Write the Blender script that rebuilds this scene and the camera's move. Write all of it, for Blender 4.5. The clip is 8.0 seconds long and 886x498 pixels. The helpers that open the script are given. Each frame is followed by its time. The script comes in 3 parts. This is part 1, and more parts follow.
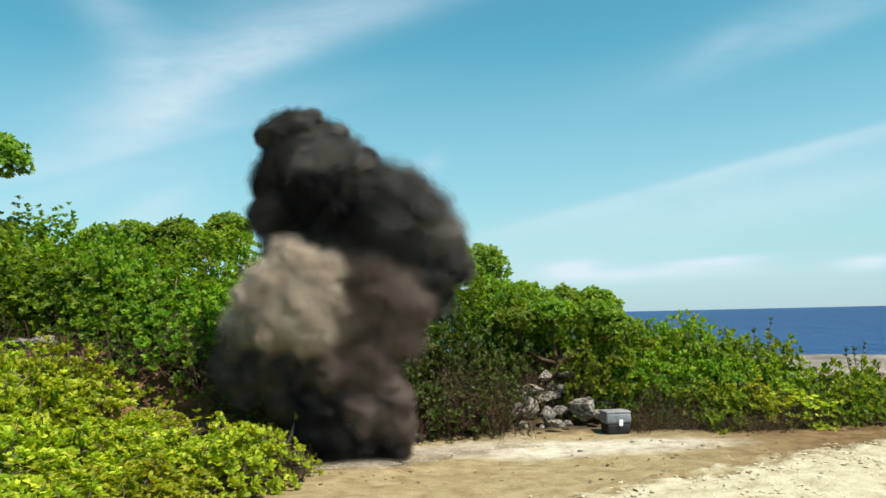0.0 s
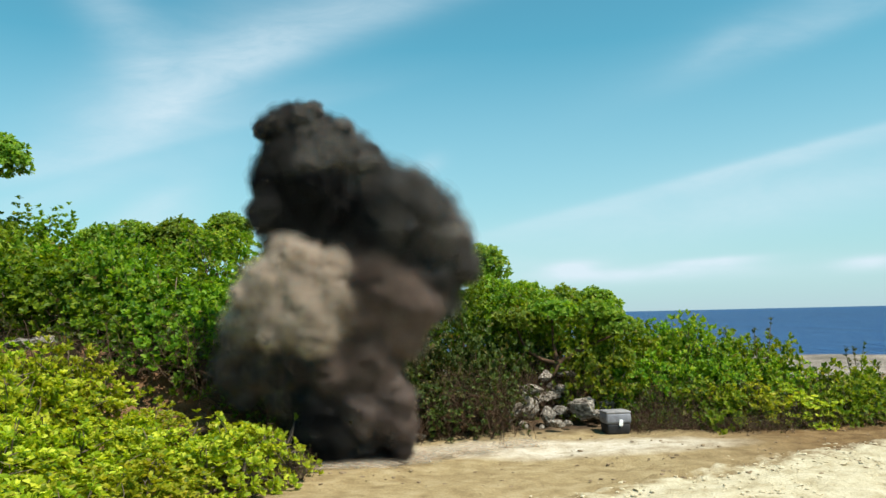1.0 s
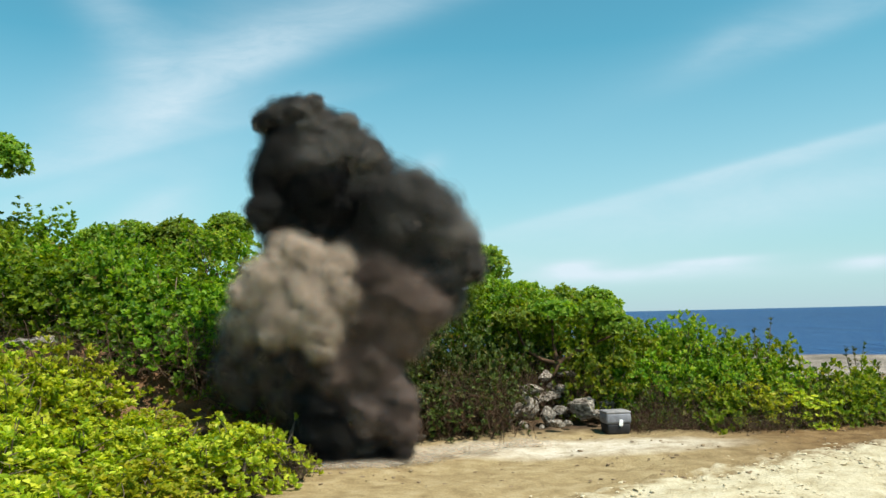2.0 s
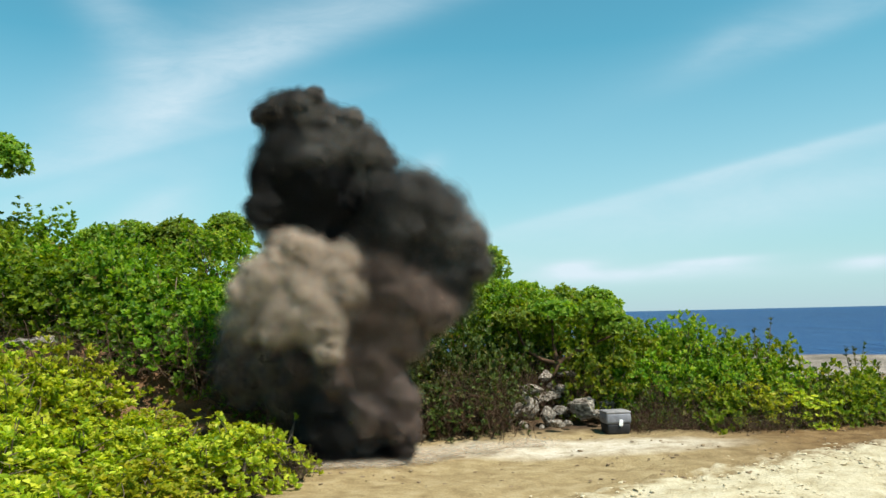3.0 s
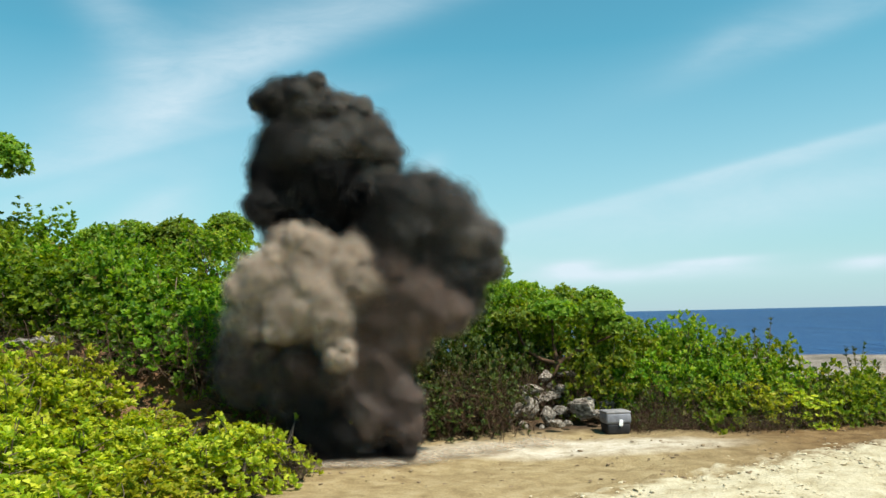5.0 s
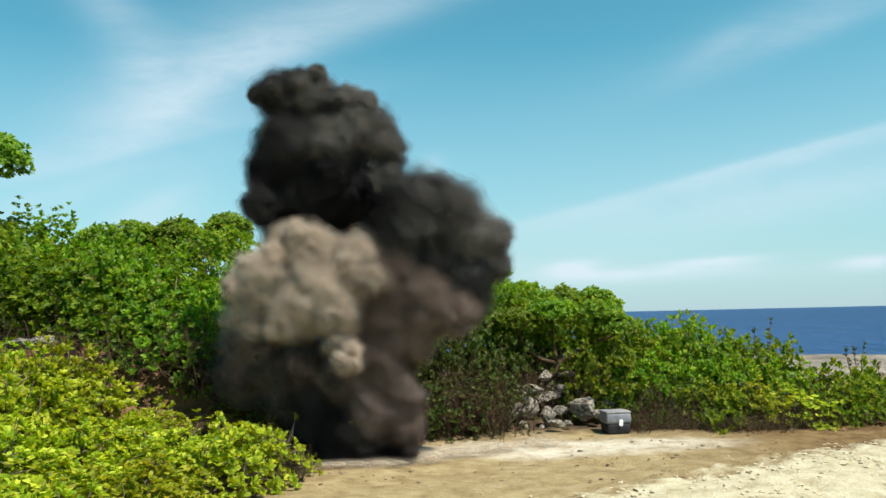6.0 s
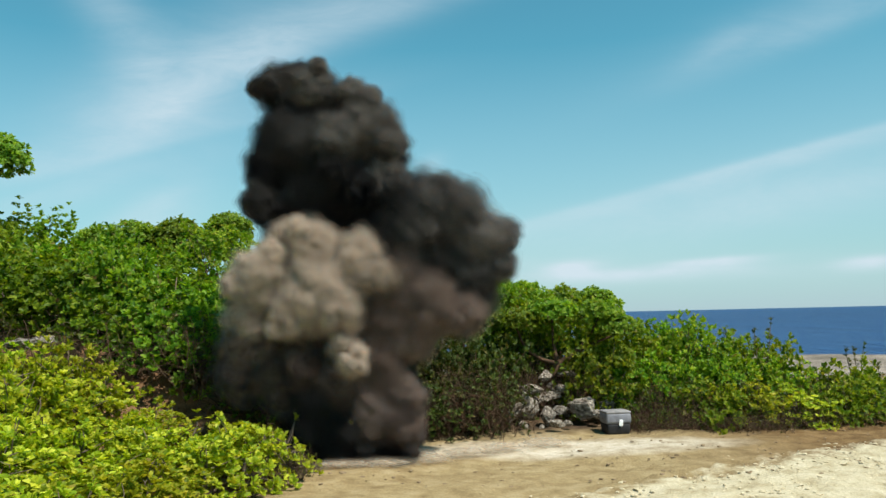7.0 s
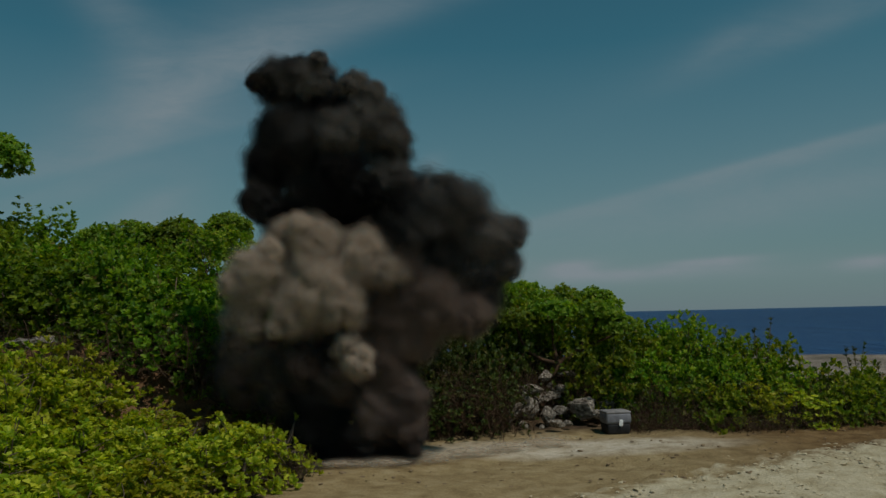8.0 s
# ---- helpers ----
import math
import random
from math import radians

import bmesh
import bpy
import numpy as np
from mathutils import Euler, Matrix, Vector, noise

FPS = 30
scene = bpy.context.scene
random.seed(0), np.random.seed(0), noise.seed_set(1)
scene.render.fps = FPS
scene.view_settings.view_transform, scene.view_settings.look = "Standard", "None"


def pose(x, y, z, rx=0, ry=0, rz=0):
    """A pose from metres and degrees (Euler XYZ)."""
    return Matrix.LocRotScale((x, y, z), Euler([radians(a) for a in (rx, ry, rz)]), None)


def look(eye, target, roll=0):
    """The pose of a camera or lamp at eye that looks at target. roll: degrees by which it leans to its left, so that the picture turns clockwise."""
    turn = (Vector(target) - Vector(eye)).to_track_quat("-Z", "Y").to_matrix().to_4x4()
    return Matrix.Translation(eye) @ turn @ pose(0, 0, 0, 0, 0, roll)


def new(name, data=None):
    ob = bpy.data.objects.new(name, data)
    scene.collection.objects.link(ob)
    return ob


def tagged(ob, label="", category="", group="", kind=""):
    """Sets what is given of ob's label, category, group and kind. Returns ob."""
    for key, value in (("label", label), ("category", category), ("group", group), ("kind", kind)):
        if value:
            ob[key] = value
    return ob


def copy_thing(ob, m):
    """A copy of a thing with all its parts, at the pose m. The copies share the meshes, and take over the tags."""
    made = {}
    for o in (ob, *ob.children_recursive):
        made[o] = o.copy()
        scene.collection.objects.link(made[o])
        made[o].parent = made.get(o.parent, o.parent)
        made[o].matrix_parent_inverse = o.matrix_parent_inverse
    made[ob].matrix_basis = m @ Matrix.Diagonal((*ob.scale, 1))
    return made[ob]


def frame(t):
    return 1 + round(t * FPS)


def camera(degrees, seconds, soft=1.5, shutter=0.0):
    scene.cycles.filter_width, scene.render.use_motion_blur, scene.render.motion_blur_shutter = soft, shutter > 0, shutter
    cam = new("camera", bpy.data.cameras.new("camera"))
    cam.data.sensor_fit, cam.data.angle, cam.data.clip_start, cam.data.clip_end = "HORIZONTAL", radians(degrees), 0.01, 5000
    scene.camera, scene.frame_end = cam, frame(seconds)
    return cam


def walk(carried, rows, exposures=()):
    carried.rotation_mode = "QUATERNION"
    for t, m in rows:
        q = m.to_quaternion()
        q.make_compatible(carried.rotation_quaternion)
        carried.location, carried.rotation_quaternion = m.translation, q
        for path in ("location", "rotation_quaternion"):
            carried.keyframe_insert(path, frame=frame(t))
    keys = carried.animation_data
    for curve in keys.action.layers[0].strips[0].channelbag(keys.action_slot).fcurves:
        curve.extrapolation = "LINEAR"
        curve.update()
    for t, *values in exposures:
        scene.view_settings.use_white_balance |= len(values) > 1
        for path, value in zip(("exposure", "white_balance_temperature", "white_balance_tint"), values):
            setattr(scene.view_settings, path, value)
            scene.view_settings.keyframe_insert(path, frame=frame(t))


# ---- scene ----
# camera on a stand at eye height; it does not move, and the picture fades down over the last second
EYE = Vector((0, 0, 1.75))
PITCH = math.atan(117 / 1358)
AIM = EYE + Vector((0, math.cos(PITCH), math.sin(PITCH)))
cam = camera(60, 8.0, soft=1.5)
BRIGHT = 0.45
FADE = [(t, BRIGHT + stops) for t, stops in ((0, 0), (6.85, 0), (7.0, -0.15), (7.25, -0.5), (7.5, -0.82), (7.75, -1.35), (8, -1.88))]
walk(cam, [(0, look(EYE, AIM, -1.3)), (8, look(EYE, AIM, -1.3))], FADE)

# ---- light: high tropical sun, slightly from the right, and a clear sky with thin cirrus ----
SUN_EL, SUN_AZ = 60, 130
scene.cycles.transparent_max_bounces = 64
sun = new("sun", bpy.data.lights.new("sun", "SUN"))
sun.data.energy, sun.data.angle, sun.data.color = 5.0, radians(0.6), (1.0, 0.95, 0.86)
to_sun = Vector((math.sin(radians(SUN_AZ)) * math.cos(radians(SUN_EL)), math.cos(radians(SUN_AZ)) * math.cos(radians(SUN_EL)), math.sin(radians(SUN_EL))))
sun.matrix_world = look(to_sun * 50, (0, 0, 0))


class Graph:
    """A small builder for node trees."""

    def __init__(self, tree):
        self.tree = tree
        tree.nodes.clear()

    def node(self, kind, inputs=(), **settings):
        n = self.tree.nodes.new(kind)
        for key, value in settings.items():
            setattr(n, key, value)
        for key, value in dict(inputs).items():
            if isinstance(value, bpy.types.NodeSocket):
                self.tree.links.new(value, n.inputs[key])
            else:
                n.inputs[key].default_value = value
        return n

    def math(self, op, a, b=0.0, c=0.0, clamp=False):
        return self.node("ShaderNodeMath", {0: a, 1: b, 2: c}, operation=op, use_clamp=clamp).outputs[0]

    def noise(self, scale, detail=4.0, rough=0.55, vector=None, distort=0.0):
        ins = {"Scale": scale, "Detail": detail, "Roughness": rough, "Distortion": distort}
        if vector is not None:
            ins["Vector"] = vector
        return self.node("ShaderNodeTexNoise", ins).outputs["Fac"]

    def ramp(self, fac, stops):
        n = self.node("ShaderNodeValToRGB", {"Fac": fac})
        el = n.color_ramp.elements
        while len(el) < len(stops):
            el.new(0.5)
        for e, (p, c) in zip(el, stops):
            e.position, e.color = p, (*c, 1)
        return n.outputs["Color"]

    def mix(self, fac, a, b, blend="MIX"):
        n = self.node("ShaderNodeMix", {"Factor": fac}, data_type="RGBA", blend_type=blend)
        for sock, v in ((n.inputs[6], a), (n.inputs[7], b)):
            if isinstance(v, bpy.types.NodeSocket):
                self.tree.links.new(v, sock)
            else:
                sock.default_value = (*v, 1)
        return n.outputs[2]

    def link(self, a, b):
        self.tree.links.new(a, b)


def build_world():
    world = bpy.data.worlds.new("sky")
    world.use_nodes = True
    scene.world = world
    g = Graph(world.node_tree)
    sky = g.node("ShaderNodeTexSky", sky_type="NISHITA", sun_disc=False, sun_elevation=radians(SUN_EL), sun_rotation=radians(SUN_AZ),
                 air_density=1.0, dust_density=0.3, ozone_density=2.0).outputs[0]
    sky = g.mix(1.0, sky, (0.52, 1.19, 1.0), "MULTIPLY")
    where = g.node("ShaderNodeTexCoord").outputs["Generated"]
    xyz = g.node("ShaderNodeSeparateXYZ", {0: where}).outputs
    ahead = g.math("MAXIMUM", xyz[1], 0.02)
    u, v = g.math("DIVIDE", xyz[0], ahead), g.math("DIVIDE", xyz[2], ahead)
    total = None
    # thin cloud veils: azimuth and height (tangents), tilt, half length, half width above and below, strength
    for u0, v0, tilt, su, up, down, amp in (
            (0.42, 0.193, 14, 0.40, 0.007, 0.018, 0.40), (0.50, 0.160, 12, 0.32, 0.050, 0.040, 0.22), (0.30, 0.120, 8, 0.45, 0.030, 0.040, 0.20),
            (-0.33, 0.300, 30, 0.19, 0.085, 0.030, 0.42), (-0.40, 0.232, 13, 0.24, 0.035, 0.012, 0.32), (-0.14, 0.385, 20, 0.30, 0.045, 0.028, 0.38),
            (-0.42, 0.39, -55, 0.12, 0.040, 0.040, 0.30), (-0.40, 0.135, 30, 0.085, 0.024, 0.050, 0.46), (-0.46, 0.185, 15, 0.20, 0.015, 0.030, 0.20),
            (0.50, 0.375, 20, 0.20, 0.045, 0.022, 0.26), (0.38, 0.352, 28, 0.06, 0.016, 0.012, 0.14), (-0.014, 0.201, 20, 0.020, 0.012, 0.014, 0.22),
            (0.25, 0.055, 0, 0.60, 0.020, 0.030, 0.15), (0.165, 0.058, 4, 0.034, 0.008, 0.013, 0.95), (0.20, 0.047, 0, 0.09, 0.006, 0.010, 0.40),
            (0.345, 0.062, 3, 0.060, 0.005, 0.010, 0.95), (0.30, 0.050, 0, 0.12, 0.006, 0.012, 0.36), (0.56, 0.058, 4, 0.045, 0.007, 0.011, 0.90)):
        c, s = math.cos(radians(tilt)), math.sin(radians(tilt))
        du, dv = g.math("SUBTRACT", u, u0), g.math("SUBTRACT", v, v0)
        a = g.math("ADD", g.math("MULTIPLY", du, c / su), g.math("MULTIPLY", dv, s / su))
        b = g.math("ADD", g.math("MULTIPLY", du, -s), g.math("MULTIPLY", dv, c))
        b = g.math("ADD", g.math("MULTIPLY", b, 1 / down), g.math("MULTIPLY", g.math("MAXIMUM", b, 0.0), 1 / up - 1 / down))
        r2 = g.math("ADD", g.math("MULTIPLY", a, a), g.math("MULTIPLY", b, b))
        one = g.math("MULTIPLY", g.math("POWER", 2.718, g.math("MULTIPLY", r2, -1.0)), amp)
        total = one if total is None else g.math("ADD", total, one)
    flat = g.node("ShaderNodeCombineXYZ", {0: u, 1: g.math("MULTIPLY", v, 3.2), 2: 0.0}).outputs[0]
    ragged = g.node("ShaderNodeMapping", {"Vector": flat, "Rotation": (0, 0, radians(-32))}).outputs[0]
    veil = g.math("MULTIPLY", total, g.math("ADD", g.math("MULTIPLY", g.noise(6.0, 8.0, 0.66, ragged, 0.5), 1.5), 0.18), clamp=True)
    low = g.math("SUBTRACT", 1.0, g.math("MULTIPLY", xyz[2], 3.0), clamp=True)
    sky = g.mix(g.math("MULTIPLY", low, 0.85), sky, (3.45, 4.35, 5.15))
    sky = g.mix(veil, sky, (5.0, 6.0, 6.6))
    g.link(g.node("ShaderNodeBackground", {"Color": sky, "Strength": 0.105}).outputs[0], g.node("ShaderNodeOutputWorld").inputs["Surface"])


build_world()


# ---- materials ----
def material(name):
    m = bpy.data.materials.new(name)
    m.use_nodes = True
    return m, Graph(m.node_tree)


def finish(g, shader):
    g.link(shader, g.node("ShaderNodeOutputMaterial").inputs["Surface"])


def coords(g):
    return g.node("ShaderNodeTexCoord").outputs["Object"]


def bump(g, height, strength, distance):
    return g.node("ShaderNodeBump", {"Height": height, "Strength": strength, "Distance": distance}).outputs[0]


def leaf_material(name, dark, mid, light, dry=0.04, through_light=0.4):
    m, g = material(name)
    rnd = g.node("ShaderNodeNewGeometry").outputs["Random Per Island"]
    own = g.node("ShaderNodeObjectInfo").outputs["Random"]
    col = g.ramp(rnd, [(0.0, dark), (0.5, mid), (0.9, light), (1.0 - dry, light), (1.0, (0.20, 0.13, 0.05))])
    patch = g.noise(1.6, 3.0, 0.5, coords(g))
    col = g.mix(g.math("MULTIPLY", g.math("SUBTRACT", patch, 0.42), 2.2, clamp=True), col, mid)
    hsv = g.node("ShaderNodeHueSaturation", {"Hue": g.math("ADD", 0.482, g.math("MULTIPLY", own, 0.034)),
                                             "Value": g.math("ADD", 0.72, g.math("MULTIPLY", own, 0.56)), "Color": col}).outputs[0]
    face = g.node("ShaderNodeBsdfPrincipled", {"Base Color": hsv, "Roughness": 0.5, "Specular IOR Level": 0.28,
                                               "Normal": bump(g, g.noise(60, 2.0, 0.5, coords(g)), 0.3, 0.004)}).outputs[0]
    back = g.node("ShaderNodeBsdfTranslucent", {"Color": g.mix(1.0, hsv, (1.35, 1.25, 0.5), "MULTIPLY")}).outputs[0]
    finish(g, g.node("ShaderNodeMixShader", {0: through_light, 1: face, 2: back}).outputs[0])
    return m


def rough_material(name, stops, scale=6.0, fine=60.0, relief=0.01, rough=0.9, vary=0.25):
    m, g = material(name)
    p = coords(g)
    own = g.node("ShaderNodeObjectInfo").outputs["Random"]
    col = g.ramp(g.noise(scale, 5.0, 0.6, p), stops)
    grain = g.noise(fine, 3.0, 0.6, p)
    col = g.mix(1.0, col, g.ramp(grain, [(0.25, (0.62, 0.62, 0.62)), (0.75, (1.25, 1.25, 1.25))]), "MULTIPLY")
    col = g.node("ShaderNodeHueSaturation", {"Value": g.math("ADD", 1.0 - vary / 2, g.math("MULTIPLY", own, vary)), "Color": col}).outputs[0]
    h = g.math("ADD", g.noise(scale * 2.5, 5.0, 0.6, p), g.math("MULTIPLY", grain, 0.4))
    finish(g, g.node("ShaderNodeBsdfPrincipled", {"Base Color": col, "Roughness": rough, "Specular IOR Level": 0.2, "Normal": bump(g, h, 0.7, relief)}).outputs[0])
    return m


def smoke_material(name, dark, light, scatter=0.25, thick=1.0):
    """Soot or dust that thins out from the middle of each billow, skin by skin."""
    m, g = material(name)
    p = coords(g)
    own = g.node("ShaderNodeObjectInfo").outputs["Random"]
    fac = g.math("ADD", g.math("MULTIPLY", g.noise(1.3, 2.0, 0.5, p), 0.7), g.math("MULTIPLY", g.math("SUBTRACT", own, 0.4), 0.4))
    col = g.ramp(fac, [(0.15, dark), (0.75, light)])
    soot = g.node("ShaderNodeBsdfDiffuse", {"Color": col, "Roughness": 1.0}).outputs[0]
    deep = g.node("ShaderNodeBsdfTranslucent", {"Color": col}).outputs[0]
    body = g.node("ShaderNodeMixShader", {0: scatter, 1: soot, 2: deep}).outputs[0]
    layer = g.node("ShaderNodeAttribute", attribute_name="skin").outputs["Fac"]
    wisp = g.math("ADD", 0.45, g.math("MULTIPLY", g.noise(2.4, 3.0, 0.55, p), 1.1))
    dense = g.math("MULTIPLY", g.math("MULTIPLY", layer, wisp), thick, clamp=True)
    clear = g.node("ShaderNodeBsdfTransparent").outputs[0]
    finish(g, g.node("ShaderNodeMixShader", {0: dense, 1: clear, 2: body}).outputs[0])
    return m


def ground_material():
    m, g = material("sandy_ground")
    p = g.node("ShaderNodeNewGeometry").outputs["Position"]
    xyz = g.node("ShaderNodeSeparateXYZ", {0: p}).outputs
    big, mid, fine = g.noise(0.55, 5.0, 0.6, p), g.noise(3.5, 6.0, 0.65, p), g.noise(45, 3.0, 0.6, p)
    dirt = g.ramp(mid, [(0.3, (0.21, 0.145, 0.07)), (0.5, (0.31, 0.23, 0.115)), (0.72, (0.41, 0.32, 0.18))])
    litter = g.ramp(mid, [(0.35, (0.10, 0.055, 0.028)), (0.65, (0.25, 0.145, 0.072))])
    pale = g.ramp(mid, [(0.3, (0.34, 0.27, 0.15)), (0.5, (0.50, 0.43, 0.285)), (0.75, (0.61, 0.54, 0.385))])
    # dry leaf litter up the bank; under the hedge, soil darkened for the shade there
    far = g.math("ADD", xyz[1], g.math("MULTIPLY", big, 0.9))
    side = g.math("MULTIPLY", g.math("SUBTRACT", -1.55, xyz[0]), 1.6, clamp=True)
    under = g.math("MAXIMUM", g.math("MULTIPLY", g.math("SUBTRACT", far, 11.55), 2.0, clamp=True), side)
    shaded_soil = g.ramp(mid, [(0.35, (0.040, 0.027, 0.018)), (0.65, (0.125, 0.082, 0.048))])
    col = g.mix(under, dirt, g.mix(side, shaded_soil, litter))
    wet = g.math("MULTIPLY", g.math("MULTIPLY", g.math("SUBTRACT", g.math("ADD", xyz[0], mid), 3.0), 0.45, clamp=True), 0.95)
    col = g.mix(wet, col, g.ramp(mid, [(0.35, (0.11, 0.062, 0.025)), (0.65, (0.24, 0.150, 0.066))]))
    # pale coral sand in the foreground, its edge running away to the right
    edge = g.math("SUBTRACT", g.math("ADD", g.math("MULTIPLY", xyz[0], 0.60), 6.75), xyz[1])
    edge = g.math("ADD", edge, g.math("MULTIPLY", g.math("SUBTRACT", mid, 0.5), 1.5))
    col = g.mix(g.math("MULTIPLY", edge, 2.4, clamp=True), col, pale)
    # settled pale dust on the track beside the blast
    dx, dy = g.math("MULTIPLY", g.math("SUBTRACT", xyz[0], 1.5), 0.42), g.math("MULTIPLY", g.math("SUBTRACT", xyz[1], 10.15), 1.5)
    ring = g.math("SUBTRACT", 1.25, g.math("ADD", g.math("MULTIPLY", dx, dx), g.math("MULTIPLY", dy, dy)), clamp=True)
    col = g.mix(g.math("MULTIPLY", ring, g.math("MULTIPLY", g.math("SUBTRACT", mid, 0.18), 2.2, clamp=True), clamp=True), col, (0.60, 0.53, 0.42))
    # far shingle beach
    col = g.mix(g.math("MULTIPLY", g.math("SUBTRACT", xyz[1], 17.0), 0.2, clamp=True), col, g.ramp(g.math("ADD", g.math("MULTIPLY", fine, 0.5), g.math("MULTIPLY", big, 0.5)), [(0.36, (0.10, 0.085, 0.065)), (0.5, (0.21, 0.175, 0.14)), (0.62, (0.38, 0.32, 0.26))]))
    col = g.mix(1.0, col, g.ramp(fine, [(0.25, (0.72, 0.72, 0.72)), (0.75, (1.18, 1.18, 1.18))]), "MULTIPLY")
    h = g.math("ADD", g.math("MULTIPLY", mid, 1.5), g.math("MULTIPLY", fine, 0.5))
    finish(g, g.node("ShaderNodeBsdfPrincipled", {"Base Color": col, "Roughness": 0.95, "Specular IOR Level": 0.1, "Normal": bump(g, h, 0.8, 0.03)}).outputs[0])
    return m


def sea_material():
    m, g = material("sea_water")
    p = g.node("ShaderNodeNewGeometry").outputs["Position"]
    wind = g.node("ShaderNodeMapping", {"Vector": p, "Scale": (1.0, 0.07, 1.0)}).outputs[0]
    swell, chop = g.noise(0.12, 7.0, 0.75, wind), g.noise(0.9, 4.0, 0.6, wind)
    col = g.ramp(swell, [(0.36, (0.003, 0.020, 0.080)), (0.5, (0.006, 0.036, 0.122)), (0.64, (0.014, 0.066, 0.180))])
    h = g.math("ADD", g.math("MULTIPLY", swell, 3.0), chop)
    finish(g, g.node("ShaderNodeBsdfPrincipled", {"Base Color": col, "Roughness": 0.35, "IOR": 1.33, "Specular IOR Level": 0.12,
                                                  "Normal": bump(g, h, 1.0, 0.6)}).outputs[0])
    return m


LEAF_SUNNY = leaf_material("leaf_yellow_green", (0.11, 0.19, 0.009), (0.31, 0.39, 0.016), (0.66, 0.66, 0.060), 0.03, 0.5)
LEAF_GREEN = leaf_material("leaf_green", (0.042, 0.105, 0.005), (0.118, 0.232, 0.009), (0.30, 0.41, 0.026), 0.05, 0.5)
LEAF_BRIGHT = leaf_material("leaf_bright_green", (0.055, 0.125, 0.006), (0.15, 0.255, 0.010), (0.40, 0.45, 0.04), 0.08, 0.5)
LEAF_TREE = leaf_material("leaf_tree", (0.07, 0.14, 0.012), (0.155, 0.265, 0.02), (0.33, 0.41, 0.06), 0.03, 0.5)
# leaves in the hedge recess: the shade is put into this darker green
LEAF_SHADY = leaf_material("leaf_shaded_green", (0.030, 0.050, 0.008), (0.060, 0.095, 0.014), (0.125, 0.160, 0.030), 0.12)
LEAF_OLIVE = leaf_material("leaf_olive", (0.035, 0.050, 0.012), (0.070, 0.090, 0.020), (0.130, 0.140, 0.040), 0.15)
BARK = rough_material("bark", [(0.3, (0.07, 0.05, 0.035)), (0.7, (0.20, 0.155, 0.11))], 12, 90, 0.006)
DRY_TWIG = rough_material("dry_twig", [(0.3, (0.032, 0.019, 0.011)), (0.7, (0.125, 0.074, 0.042))], 8, 60, 0.004)
ROCK = rough_material("coral_rock", [(0.36, (0.06, 0.048, 0.037)), (0.48, (0.21, 0.175, 0.14)), (0.68, (0.52, 0.455, 0.38))], 3.6, 40, 0.02)
PEBBLE = rough_material("pale_rubble", [(0.3, (0.44, 0.36, 0.22)), (0.7, (0.64, 0.55, 0.38))], 9, 60, 0.01)
CLOD = rough_material("brown_clod", [(0.3, (0.14, 0.09, 0.05)), (0.7, (0.34, 0.25, 0.15))], 9, 60, 0.01)
GROUND, SEA = ground_material(), sea_material()
# cap smoke, its black raised for the sunlit tops
SMOKE_BLACK = smoke_material("smoke_black", (0.032, 0.030, 0.028), (0.22, 0.194, 0.174), 0.12, 1.1)
SMOKE_GREY = smoke_material("smoke_grey", (0.050, 0.047, 0.044), (0.245, 0.214, 0.196), 0.15, 0.9)
SMOKE_BROWN = smoke_material("smoke_brown", (0.092, 0.067, 0.055), (0.265, 0.194, 0.160), 0.2, 0.9)
SMOKE_TAN = smoke_material("smoke_tan", (0.33, 0.262, 0.205), (0.70, 0.572, 0.46), 0.25, 0.9)
# brown made lighter to stand for sun on the right of the foot
SMOKE_LIT_BROWN = smoke_material("smoke_lit_brown", (0.085, 0.064, 0.056), (0.34, 0.255, 0.22), 0.2, 0.9)
SMOKE_VEIL = smoke_material("smoke_veil", (0.070, 0.053, 0.045), (0.22, 0.162, 0.136), 0.2, 0.55)
# brown for the lower left billows, with their shade put into the colour
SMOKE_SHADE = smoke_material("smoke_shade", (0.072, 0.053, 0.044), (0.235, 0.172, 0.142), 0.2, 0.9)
# black soot, also the painted shade on the underside of the cap
SMOKE_SOOT_SHADE = smoke_material("smoke_soot_shade", (0.008, 0.008, 0.008), (0.070, 0.064, 0.060), 0.12, 1.15)
DUST = smoke_material("ground_dust", (0.60, 0.51, 0.40), (0.76, 0.66, 0.53), 0.5, 0.12)


# ---- building helpers ----
def mesh_of(name, verts, faces, mat, smooth=False):
    me = bpy.data.meshes.new(name)
    me.from_pydata(np.asarray(verts).tolist() if isinstance(verts, np.ndarray) else verts, [], faces.tolist() if isinstance(faces, np.ndarray) else faces)
    me.materials.append(mat)
    if smooth:
        me.polygons.foreach_set("use_smooth", np.ones(len(me.polygons), dtype=bool))
    me.update()
    return me


def part(name, me, parent=None, label=""):
    """One mesh object, under a thing or a part."""
    ob = new(name, me)
    if parent:
        ob.parent = parent
    return tagged(ob, label)


def smoothstep(a, b, x):
    t = np.clip((x - a) / (b - a), 0, 1)
    return t * t * (3 - 2 * t)


